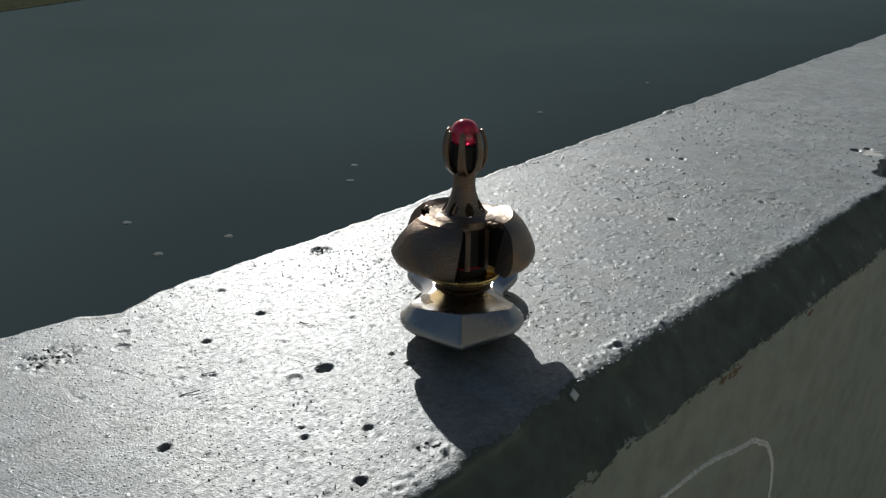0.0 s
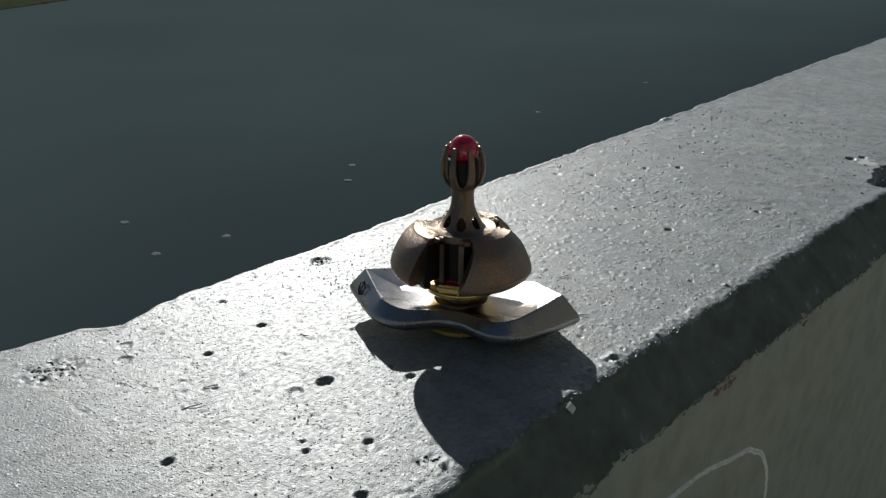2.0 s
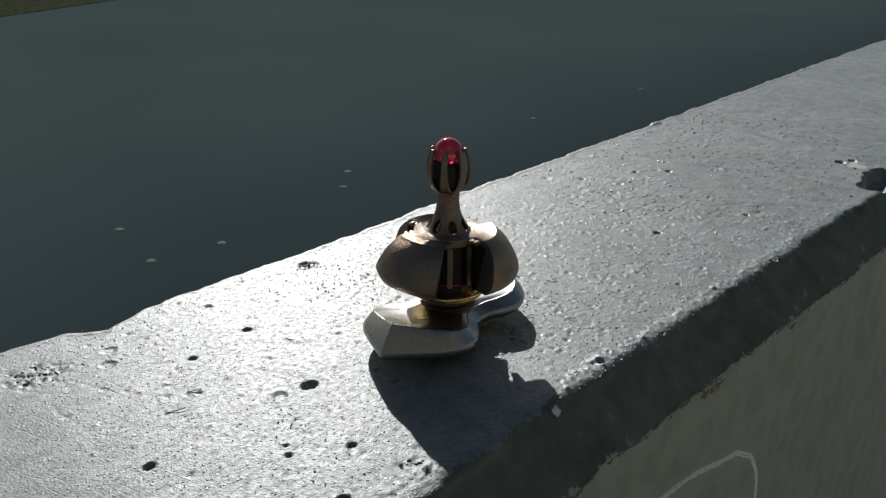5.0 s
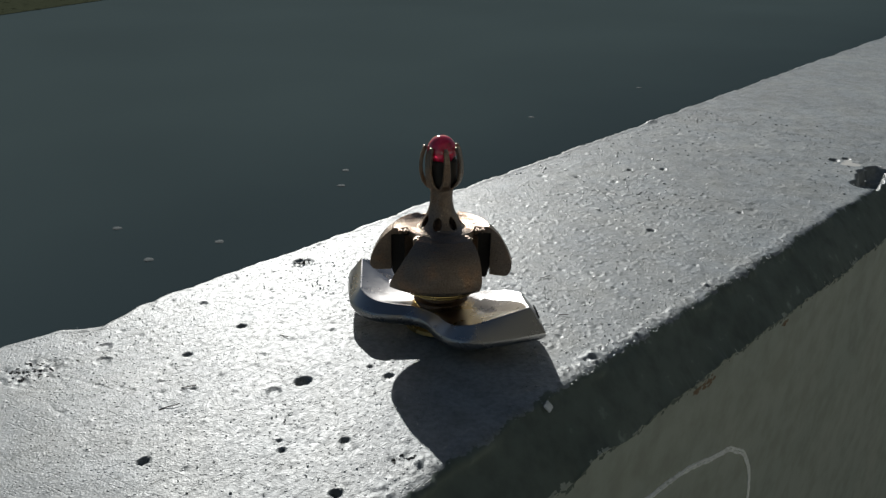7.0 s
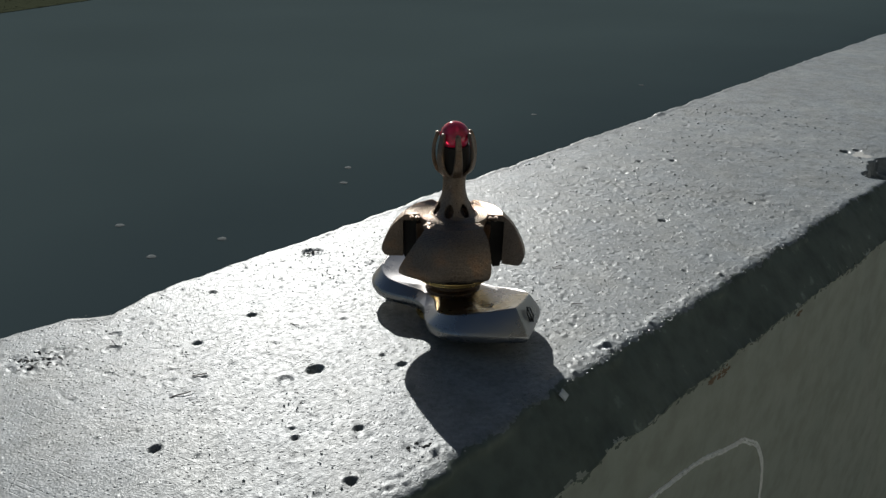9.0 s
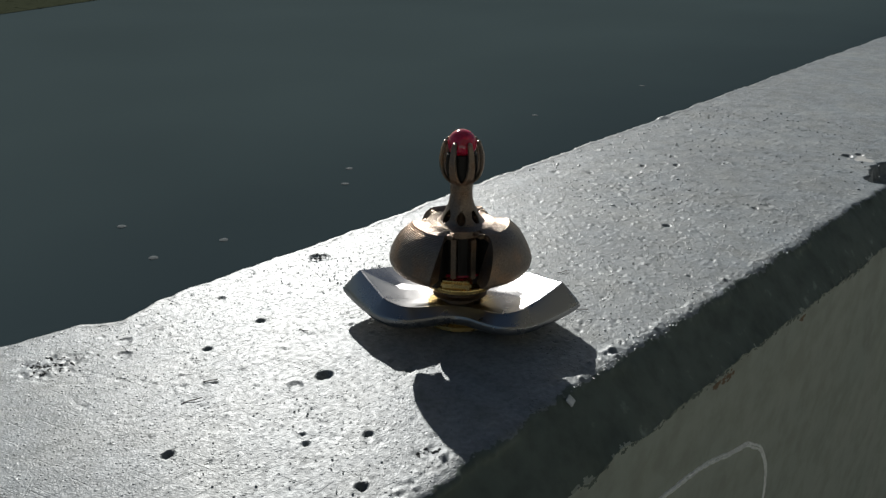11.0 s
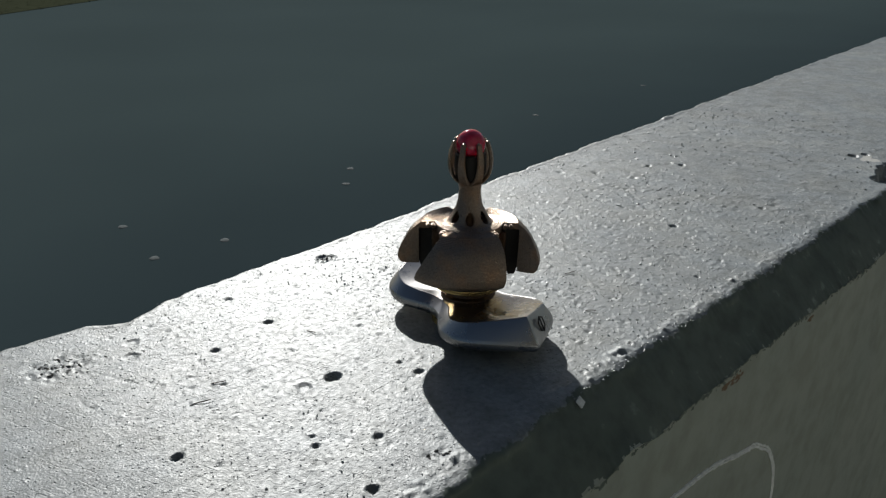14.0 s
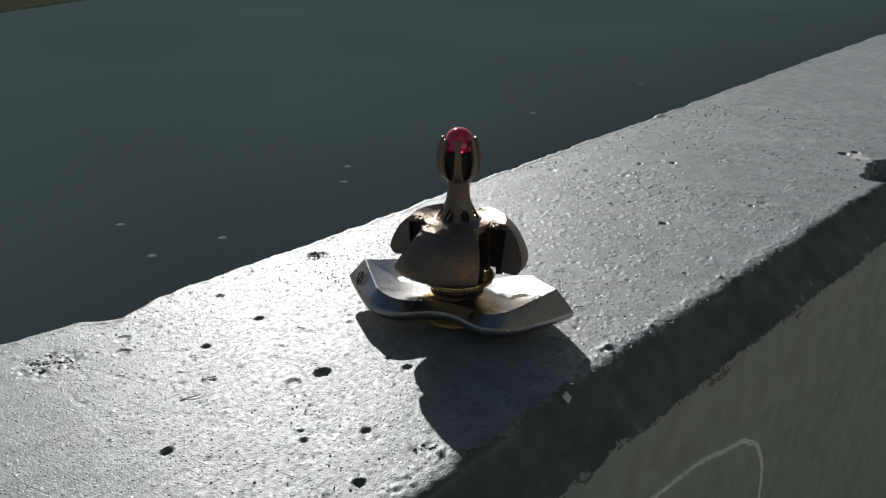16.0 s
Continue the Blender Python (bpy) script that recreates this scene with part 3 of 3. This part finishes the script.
def build_rotor(parent):
    bm = bmesh.new()
    # plate under the stem, and the core that closes the slots
    plate = [(3.6, 24.0)] + [(3.9 + 2.6 * k / 14, shoulder(3.9 + 2.6 * k / 14) + (0.07 if k % 2 else 0)) for k in range(15)] + [(6.6, 23.2), (6.4, 22.5), (3.6, 22.5)]
    revolve(bm, plate, 96, closed=True)
    rotor = part("rotor", bm, BRONZE, parent, "brown bronze dome with three wide slots", 40)
    for k in range(3):
        part("lobe", revolve(bmesh.new(), dome_profile(), 30, -57 + 120 * k, 11 + 120 * k, True, 15.0, 6.0), BRONZE, rotor, sharp=14)
        # recess shade painted on; the lower skirt is added to stop sun leaking through
        part("inner_wall", revolve(bmesh.new(), ((5.2, 14.35), (7.6, 14.35), (7.75, 12.9), (9.0, 13.0), (9.65, 14.9), (9.65, 22.55), (5.2, 22.55)), 20, -51 + 120 * k, 1 + 120 * k, True), RECESS_SHADE, rotor,
             "wall set back inside the lobe, painted dark for the recess's shade")
    part("core", revolve(bmesh.new(), ((0, 12.5), (5.3, 12.5), (5.3, 22.7), (0, 22.7)), 64), RECESS_SHADE, rotor, "inner core painted dark for the slots' shade")
    for k in range(3):
        a0 = -84 + 120 * k
        for off in (-17, 14):              # upright ribs in the slot
            bm = bmesh.new()
            block(bm, Matrix.Rotation(radians(a0 + off), 4, "Z") @ Matrix.Translation((6.1, 0, 18.6)), 2.3, 1.0, 8.0, 0.15)
            part("rib", bm, BRONZE, rotor)
        for off, r in ((-19, 7.0), (19, 7.0), (-21.5, 8.0), (21.5, 8.0)):   # hooked teeth at the slot's top
            bm = bmesh.new()
            block(bm, Matrix.Rotation(radians(a0 + off), 4, "Z") @ Matrix.Translation((r, 0, 23.4)), 0.75, 1.3, 0.9, 0.2)
            part("tooth", bm, BRONZE, rotor)
    part("brass_collar", revolve(bmesh.new(), ((3.2, 11.05), (6.3, 11.05), (6.95, 11.25), (7.2, 11.5), (7.2, 11.7), (7.35, 11.85), (7.45, 12.1), (7.4, 12.35), (7.1, 12.55), (3.2, 12.6)), 72, closed=True),
         BRASS, rotor, "brass collar under the dome")
    part("red_ring", revolve(bmesh.new(), ((5.2, 14.25), (5.55, 14.25), (5.65, 14.4), (5.55, 14.6), (5.2, 14.65)), 72, closed=True), RUBY, rotor, "thin red ring")
    # stem with leaf-shaped openings round its foot
    prof = [(p.x, p.z) for p in spline([(r, 0, z) for r, z in
            ((4.4, 23.65), (3.82, 24.15), (3.3, 24.9), (2.7, 26.0), (2.15, 27.3), (1.84, 28.7), (1.74, 30.0), (1.8, 31.1), (1.98, 31.8), (2.35, 32.4))], 6)]
    bm = bmesh.new()
    steps = 252
    revolve(bm, prof, steps)
    gone = []
    for f in bm.faces:
        c = f.calc_center_median()
        a = (math.degrees(math.atan2(c.y, c.x)) + 90 + 180 / 7) % (360 / 7) - 180 / 7
        v = (c.z - 24.0) / 2.5              # 0 at the foot, 1 at the pointed top
        if 0 < v < 1:
            half = 0.86 * math.sqrt(v) * (1 - v) ** 0.75 * 2.1
            if abs(radians(a) * math.hypot(c.x, c.y)) < half:
                gone.append(f)
    bmesh.ops.delete(bm, geom=gone, context="FACES")
    stem = part("stem", bm, BRONZE, rotor, "waisted bronze stem with leaf-shaped openings", 40)
    wall = stem.modifiers.new("thickness", "SOLIDIFY")
    wall.thickness, wall.offset = 0.0004, -1
    part("stem_core", revolve(bmesh.new(), ((0, 23.6), (2.2, 23.6), (1.3, 25.5), (0.8, 28.0), (0, 28.0)), 32), BRONZE_DARK, rotor, "dark inner stem")
    # painted near-black so that the gaps between the claws look shaded and deep
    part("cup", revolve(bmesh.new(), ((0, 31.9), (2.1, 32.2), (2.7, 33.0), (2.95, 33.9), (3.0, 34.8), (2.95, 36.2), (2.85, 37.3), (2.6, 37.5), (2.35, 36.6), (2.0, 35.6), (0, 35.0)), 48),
         RECESS_SHADE, rotor, "cup under the stone, painted dark for the shade between the claws")
    path = spline(((1.9, 0, 31.9), (2.85, 0, 32.6), (3.48, 0, 33.5), (3.84, 0, 34.8), (3.93, 0, 36.1), (3.82, 0, 37.4), (3.5, 0, 38.7), (3.15, 0, 39.6)), 4)
    for k in range(7):
        bm = bmesh.new()
        rings = []
        for i, p in enumerate(path):
            q = i / (len(path) - 1)
            half = 1.1 - 0.62 * q ** 0.8
            way = (path[min(i + 1, len(path) - 1)] - path[max(i - 1, 0)]).normalized()
            out = Vector((way.z, 0, -way.x))
            rings.append([bm.verts.new(p + out * o + Vector((0, w, 0))) for o, w in
                          ((0.32, -half * 0.8), (0.32, half * 0.8), (0.05, half), (-0.35, half * 0.8), (-0.35, -half * 0.8), (0.05, -half))])
        for a, b in zip(rings, rings[1:]):
            for i in range(6):
                bm.faces.new((a[i], a[(i + 1) % 6], b[(i + 1) % 6], b[i]))
        bm.faces.new(rings[0])
        bm.faces.new(list(reversed(rings[-1])))
        bmesh.ops.create_icosphere(bm, subdivisions=2, radius=0.44, matrix=Matrix.Translation(path[-1]))
        bmesh.ops.rotate(bm, verts=bm.verts, cent=(0, 0, 0), matrix=Matrix.Rotation(radians(-90 + 360 / 7 * (k + 0.5)), 3, "Z"))
        part("claw", bm, BRONZE, rotor, sharp=50)
    bm = bmesh.new()
    bmesh.ops.create_uvsphere(bm, u_segments=48, v_segments=32, radius=2.75, matrix=Matrix.Translation((0, 0, 39.1)))
    part("stone", bm, RUBY, rotor, "polished round red stone")
    return rotor


spinning_top = tagged(new("spinning_top"), "metal spinning top, bronze dome and red stone over a titanium base", "spinning top")
spinning_top.empty_display_size = 0.01
spinning_top.location = (0.00015, 0.00606, 0.00003)
wing_base = build_wing(spinning_top)
rotor = build_rotor(spinning_top)


# ---- small things on the wall ----
def build_chalk_line():
    marks = ((-2, -31.5), (10, -30.6), (18.7, -30.7), (30.1, -31.5), (40.2, -32.8), (48, -34.9), (51.7, -36.1), (57.1, -37.3),
             (62, -38.4), (66.2, -41.1), (70.5, -43.8), (73.7, -47.6), (76.3, -52), (77.8, -56.6), (78.9, -64.6), (79.2, -75), (78, -90))
    bm = bmesh.new()
    rs = random.Random(4)
    for shift in (-0.36, 0.34):
        pts, rad = [], []
        for p in spline([on_wall(s + shift * 0.5, 9.52, z + shift) for s, z in marks], 14):
            pts.append(p + Vector((0, 0, rs.uniform(-0.16, 0.16))))
            rad.append(rs.uniform(0.2, 0.42))
        tube(bm, pts, rad, 5)
    return tagged(part("chalk_line", bm, CHALK), "thin white scratched line looping on the wall face", "scribble")


def build_flake():
    bm = bmesh.new()
    block(bm, Matrix.Translation(on_wall(-2.4, 1.35, -1.1)) @ Matrix.Rotation(radians(47), 4, "Z") @ Matrix.Rotation(radians(50), 4, "X") @ Matrix.Rotation(radians(20), 4, "Z"), 1.7, 1.7, 0.3, 0.1)
    return tagged(part("paint_flake", bm, FLAKE), "pale square paint flake on the wall's edge", "paint flake")


build_chalk_line()
build_flake()


def build_pebble():
    bm = bmesh.new()
    bmesh.ops.create_icosphere(bm, subdivisions=2, radius=8.0)
    for v in bm.verts:
        v.co *= 1 + 0.25 * noise.noise(v.co * 0.2)
        v.co.z *= 0.12
    return tagged(part("pebble", bm, STONE), "small dull grey pebble on the asphalt", "pebble", "pebbles on the ground")


def build_crumbs():
    """Dark grit in the crumbled patches of the wall's top."""
    rs = random.Random(6)
    bm = bmesh.new()
    for cs, cn, r, count in ((-61.5, -74.4, 5.0, 70), (-32.4, -5.3, 1.6, 8), (7.0, -79.6, 2.2, 14)):
        for k in range(count):
            s, n, size = rs.gauss(cs, r * 0.55), rs.gauss(cn, r * 0.4), rs.uniform(0.1, 0.32)
            m = Matrix.Translation(on_wall(s, n, -0.1)) @ Matrix.Rotation(rs.uniform(0, 6), 4, "Z") @ Matrix.Diagonal((size * rs.uniform(1, 2), size, size * 0.8, 1))
            bmesh.ops.create_icosphere(bm, subdivisions=1, radius=1.0, matrix=m)
    return tagged(part("grit", bm, CRUMB), "dark crumbled grit on the wall's top", "grit", kind="stuff")


def build_flaking():
    """Lifted, ragged paint along the foot of the chamfer."""
    rs = random.Random(12)
    bm = bmesh.new()
    for k in range(70):
        s = rs.choice((-30, -8, 21, 30, 62, 75, 112, 150)) + rs.gauss(0, 9)
        lift = 9.45 + rs.uniform(0, 0.12)
        size = rs.uniform(0.15, 0.6) * (1 + 1.2 * max(0, noise.noise((s * 0.09, 0, 0))))
        m = (Matrix.Translation(on_wall(s, lift, -11.0 - rs.uniform(-0.4, 0.9) * size)) @ Matrix.Rotation(radians(46.6 + rs.uniform(-12, 12)), 4, "Z")
             @ Matrix.Rotation(rs.uniform(-0.5, 0.5), 4, "Y") @ Matrix.Diagonal((size * rs.uniform(0.8, 1.8), 0.16, size * rs.uniform(0.4, 0.9), 1)))
        bmesh.ops.create_icosphere(bm, subdivisions=1, radius=1.0, matrix=m)
    return tagged(part("flaking_paint", bm, SCUFF), "ragged flaking grey paint along the chamfer's foot", "flaking paint", kind="stuff")


def build_rust(s, z, size):
    bm = bmesh.new()
    rs = random.Random(int(s * 10))
    for k in range(16):
        m = (Matrix.Translation(on_wall(s + rs.gauss(0, size), 9.5, z + rs.gauss(0, size * 0.35) - abs(rs.gauss(0, size * 0.3))))
             @ Matrix.Rotation(radians(46.6), 4, "Z") @ Matrix.Diagonal((rs.uniform(0.3, 0.9), 0.12, rs.uniform(0.2, 0.6), 1)))
        bmesh.ops.create_icosphere(bm, subdivisions=1, radius=1.0, matrix=m)
    return tagged(part("rust_spot", bm, RUST), "orange-brown rust spot under the chamfer of the wall", "rust spot", "rust spots on the wall")


build_flaking()
for rust in ((44.5, -12.4, 1.7), (39.5, -12.6, 0.8), (84.0, -13.0, 0.7)):
    build_rust(*rust)
first_pebble = build_pebble()
first_pebble.matrix_basis = pose(-0.191, 1.604, DROP * MM + 0.0003)
for px, py, turn in ((-0.453, 1.111, 40), (-0.19, 1.499, 100), (-0.36, 1.19, 10), (0.62, 2.5, 70), (-0.3, 0.93, 150), (0.25, 2.1, 20), (-0.55, 1.25, 60)):
    copy_thing(first_pebble, pose(px, py, DROP * MM + 0.0003, 0, 0, turn))
build_crumbs()


def build_grains():
    """Hard sand grains that stand out of the paint."""
    seed = bmesh.new()
    bmesh.ops.create_icosphere(seed, subdivisions=1, radius=1.0)
    ball = [tuple(v.co) for v in seed.verts]
    sides = [tuple(v.index for v in f.verts) for f in seed.faces]
    seed.free()
    rs = random.Random(21)
    places = [(rs.uniform(-64, 60), rs.uniform(-86, -2), rs.uniform(0.1, 0.2)) for k in range(620)]
    places += [(rs.uniform(-2, 130), rs.uniform(-80, -1), rs.uniform(0.12, 0.26)) for k in range(900)]
    places += [(rs.uniform(90, 240), rs.uniform(-92, -2), rs.uniform(0.22, 0.42)) for k in range(380)]
    places += [(rs.uniform(-40, 130), -abs(rs.gauss(0, 1.6)) + 0.9, rs.uniform(0.08, 0.2)) for k in range(380)]
    verts, faces = [], []
    for s, n, r in places:
        i, foot = len(verts), on_wall(s, n, 0.02 - 0.5 * max(0.0, n) ** 2)
        wide, flat = r * rs.uniform(0.8, 1.4), r * rs.uniform(0.5, 0.9)
        verts += [((foot.x + x * wide) * MM, (foot.y + y * r) * MM, (foot.z + z * flat) * MM) for x, y, z in ball]
        faces += [tuple(i + k for k in f) for f in sides]
    me = bpy.data.meshes.new("grains")
    me.from_pydata(verts, [], faces)
    me.materials.append(GRAIN)
    return tagged(new("grains", me), "pale sand grains standing out of the wall's paint", "sand grains", kind="stuff")


build_grains()


def build_twig(s, n, turn, length):
    """A dry fibre lying on the wall."""
    bm = bmesh.new()
    rs = random.Random(int(s * 7 + n))
    a = radians(turn)
    pts = [on_wall(s + math.cos(a) * length * q, n + math.sin(a) * length * q, 0.22 + 0.12 * math.sin(3 * q)) +
           Vector((rs.uniform(-0.1, 0.1), rs.uniform(-0.1, 0.1), 0)) * length * 0.4 for q in (-0.5, -0.25, 0, 0.25, 0.5)]
    tube(bm, spline(pts, 4), 0.09, 5)
    return tagged(part("fibre", bm, TWIG), "thin dark dry fibre on the painted wall top", "fibre", "fibres on the wall")


for twig in ((27.5, -17.0, 60, 2.2), (22.0, -24.0, 10, 2.6), (14.0, -22.0, 150, 3.0), (41.0, -32.0, 30, 2.4), (-50.0, -45.0, 20, 3.4), (-44.0, -48.5, 35, 2.6),
             (-20.0, -52.0, 80, 2.2), (18.5, -31.0, 110, 2.0)):
    build_twig(*twig)


def build_grass():
    rs = random.Random(9)
    verts, faces = [], []
    for k in range(22000):
        y = rs.uniform(3850, 6800)
        x = rs.uniform(-5200, -1800)
        if x > -1900 - (4568 - y) * 0.36:
            continue
        a, h, w = rs.uniform(0, math.tau), rs.uniform(1.5, 4), rs.uniform(8, 16)
        dx, dy, lean = math.cos(a) * w, math.sin(a) * w, rs.uniform(-30, 30)
        i = len(verts)
        verts += [(x - dx, y - dy, DROP), (x + dx, y + dy, DROP), (x + lean, y + lean * 0.5, DROP + h)]
        faces.append((i, i + 1, i + 2))
    i = len(verts)                       # matted turf between the blades
    verts += [(-5200, 3850, DROP + 2), (-2160, 3850, DROP + 2), (-1096, 6800, DROP + 2), (-5200, 6800, DROP + 2)]
    faces.append((i, i + 1, i + 2, i + 3))
    me = bpy.data.meshes.new("grass")
    me.from_pydata([(a * MM, b * MM, c * MM) for a, b, c in verts], [], faces)
    me.materials.append(GRASS)
    return tagged(new("grass", me), "dark green grass at the far side of the asphalt", "grass", kind="stuff")


build_grass()


# ---- what moves ----
def late(t):
    """A thirtieth of a second is lost soon after twelve seconds, spread over half a second."""
    return t + min(1.0, max(0.0, (t - 12.0) / 0.5)) / FPS


def wing_turn(t):
    t = late(t)
    return 88.623 - 2502.28 * t + 9.908 * t ** 2 - 0.038 * t ** 3


def rotor_turn(t):
    t = late(t)
    return 16.973 + 19.052 * t + 10.866 * t ** 2 - 0.077 * t ** 3


def motions():
    times = [k / FPS for k in range(16 * FPS + 1)]
    walk(wing_base, [(t, pose(0, 0, 0, 0, 0, wing_turn(t))) for t in times])
    walk(rotor, [(t, pose(0, 0, 0, 0, 0, rotor_turn(t))) for t in times])


motions()
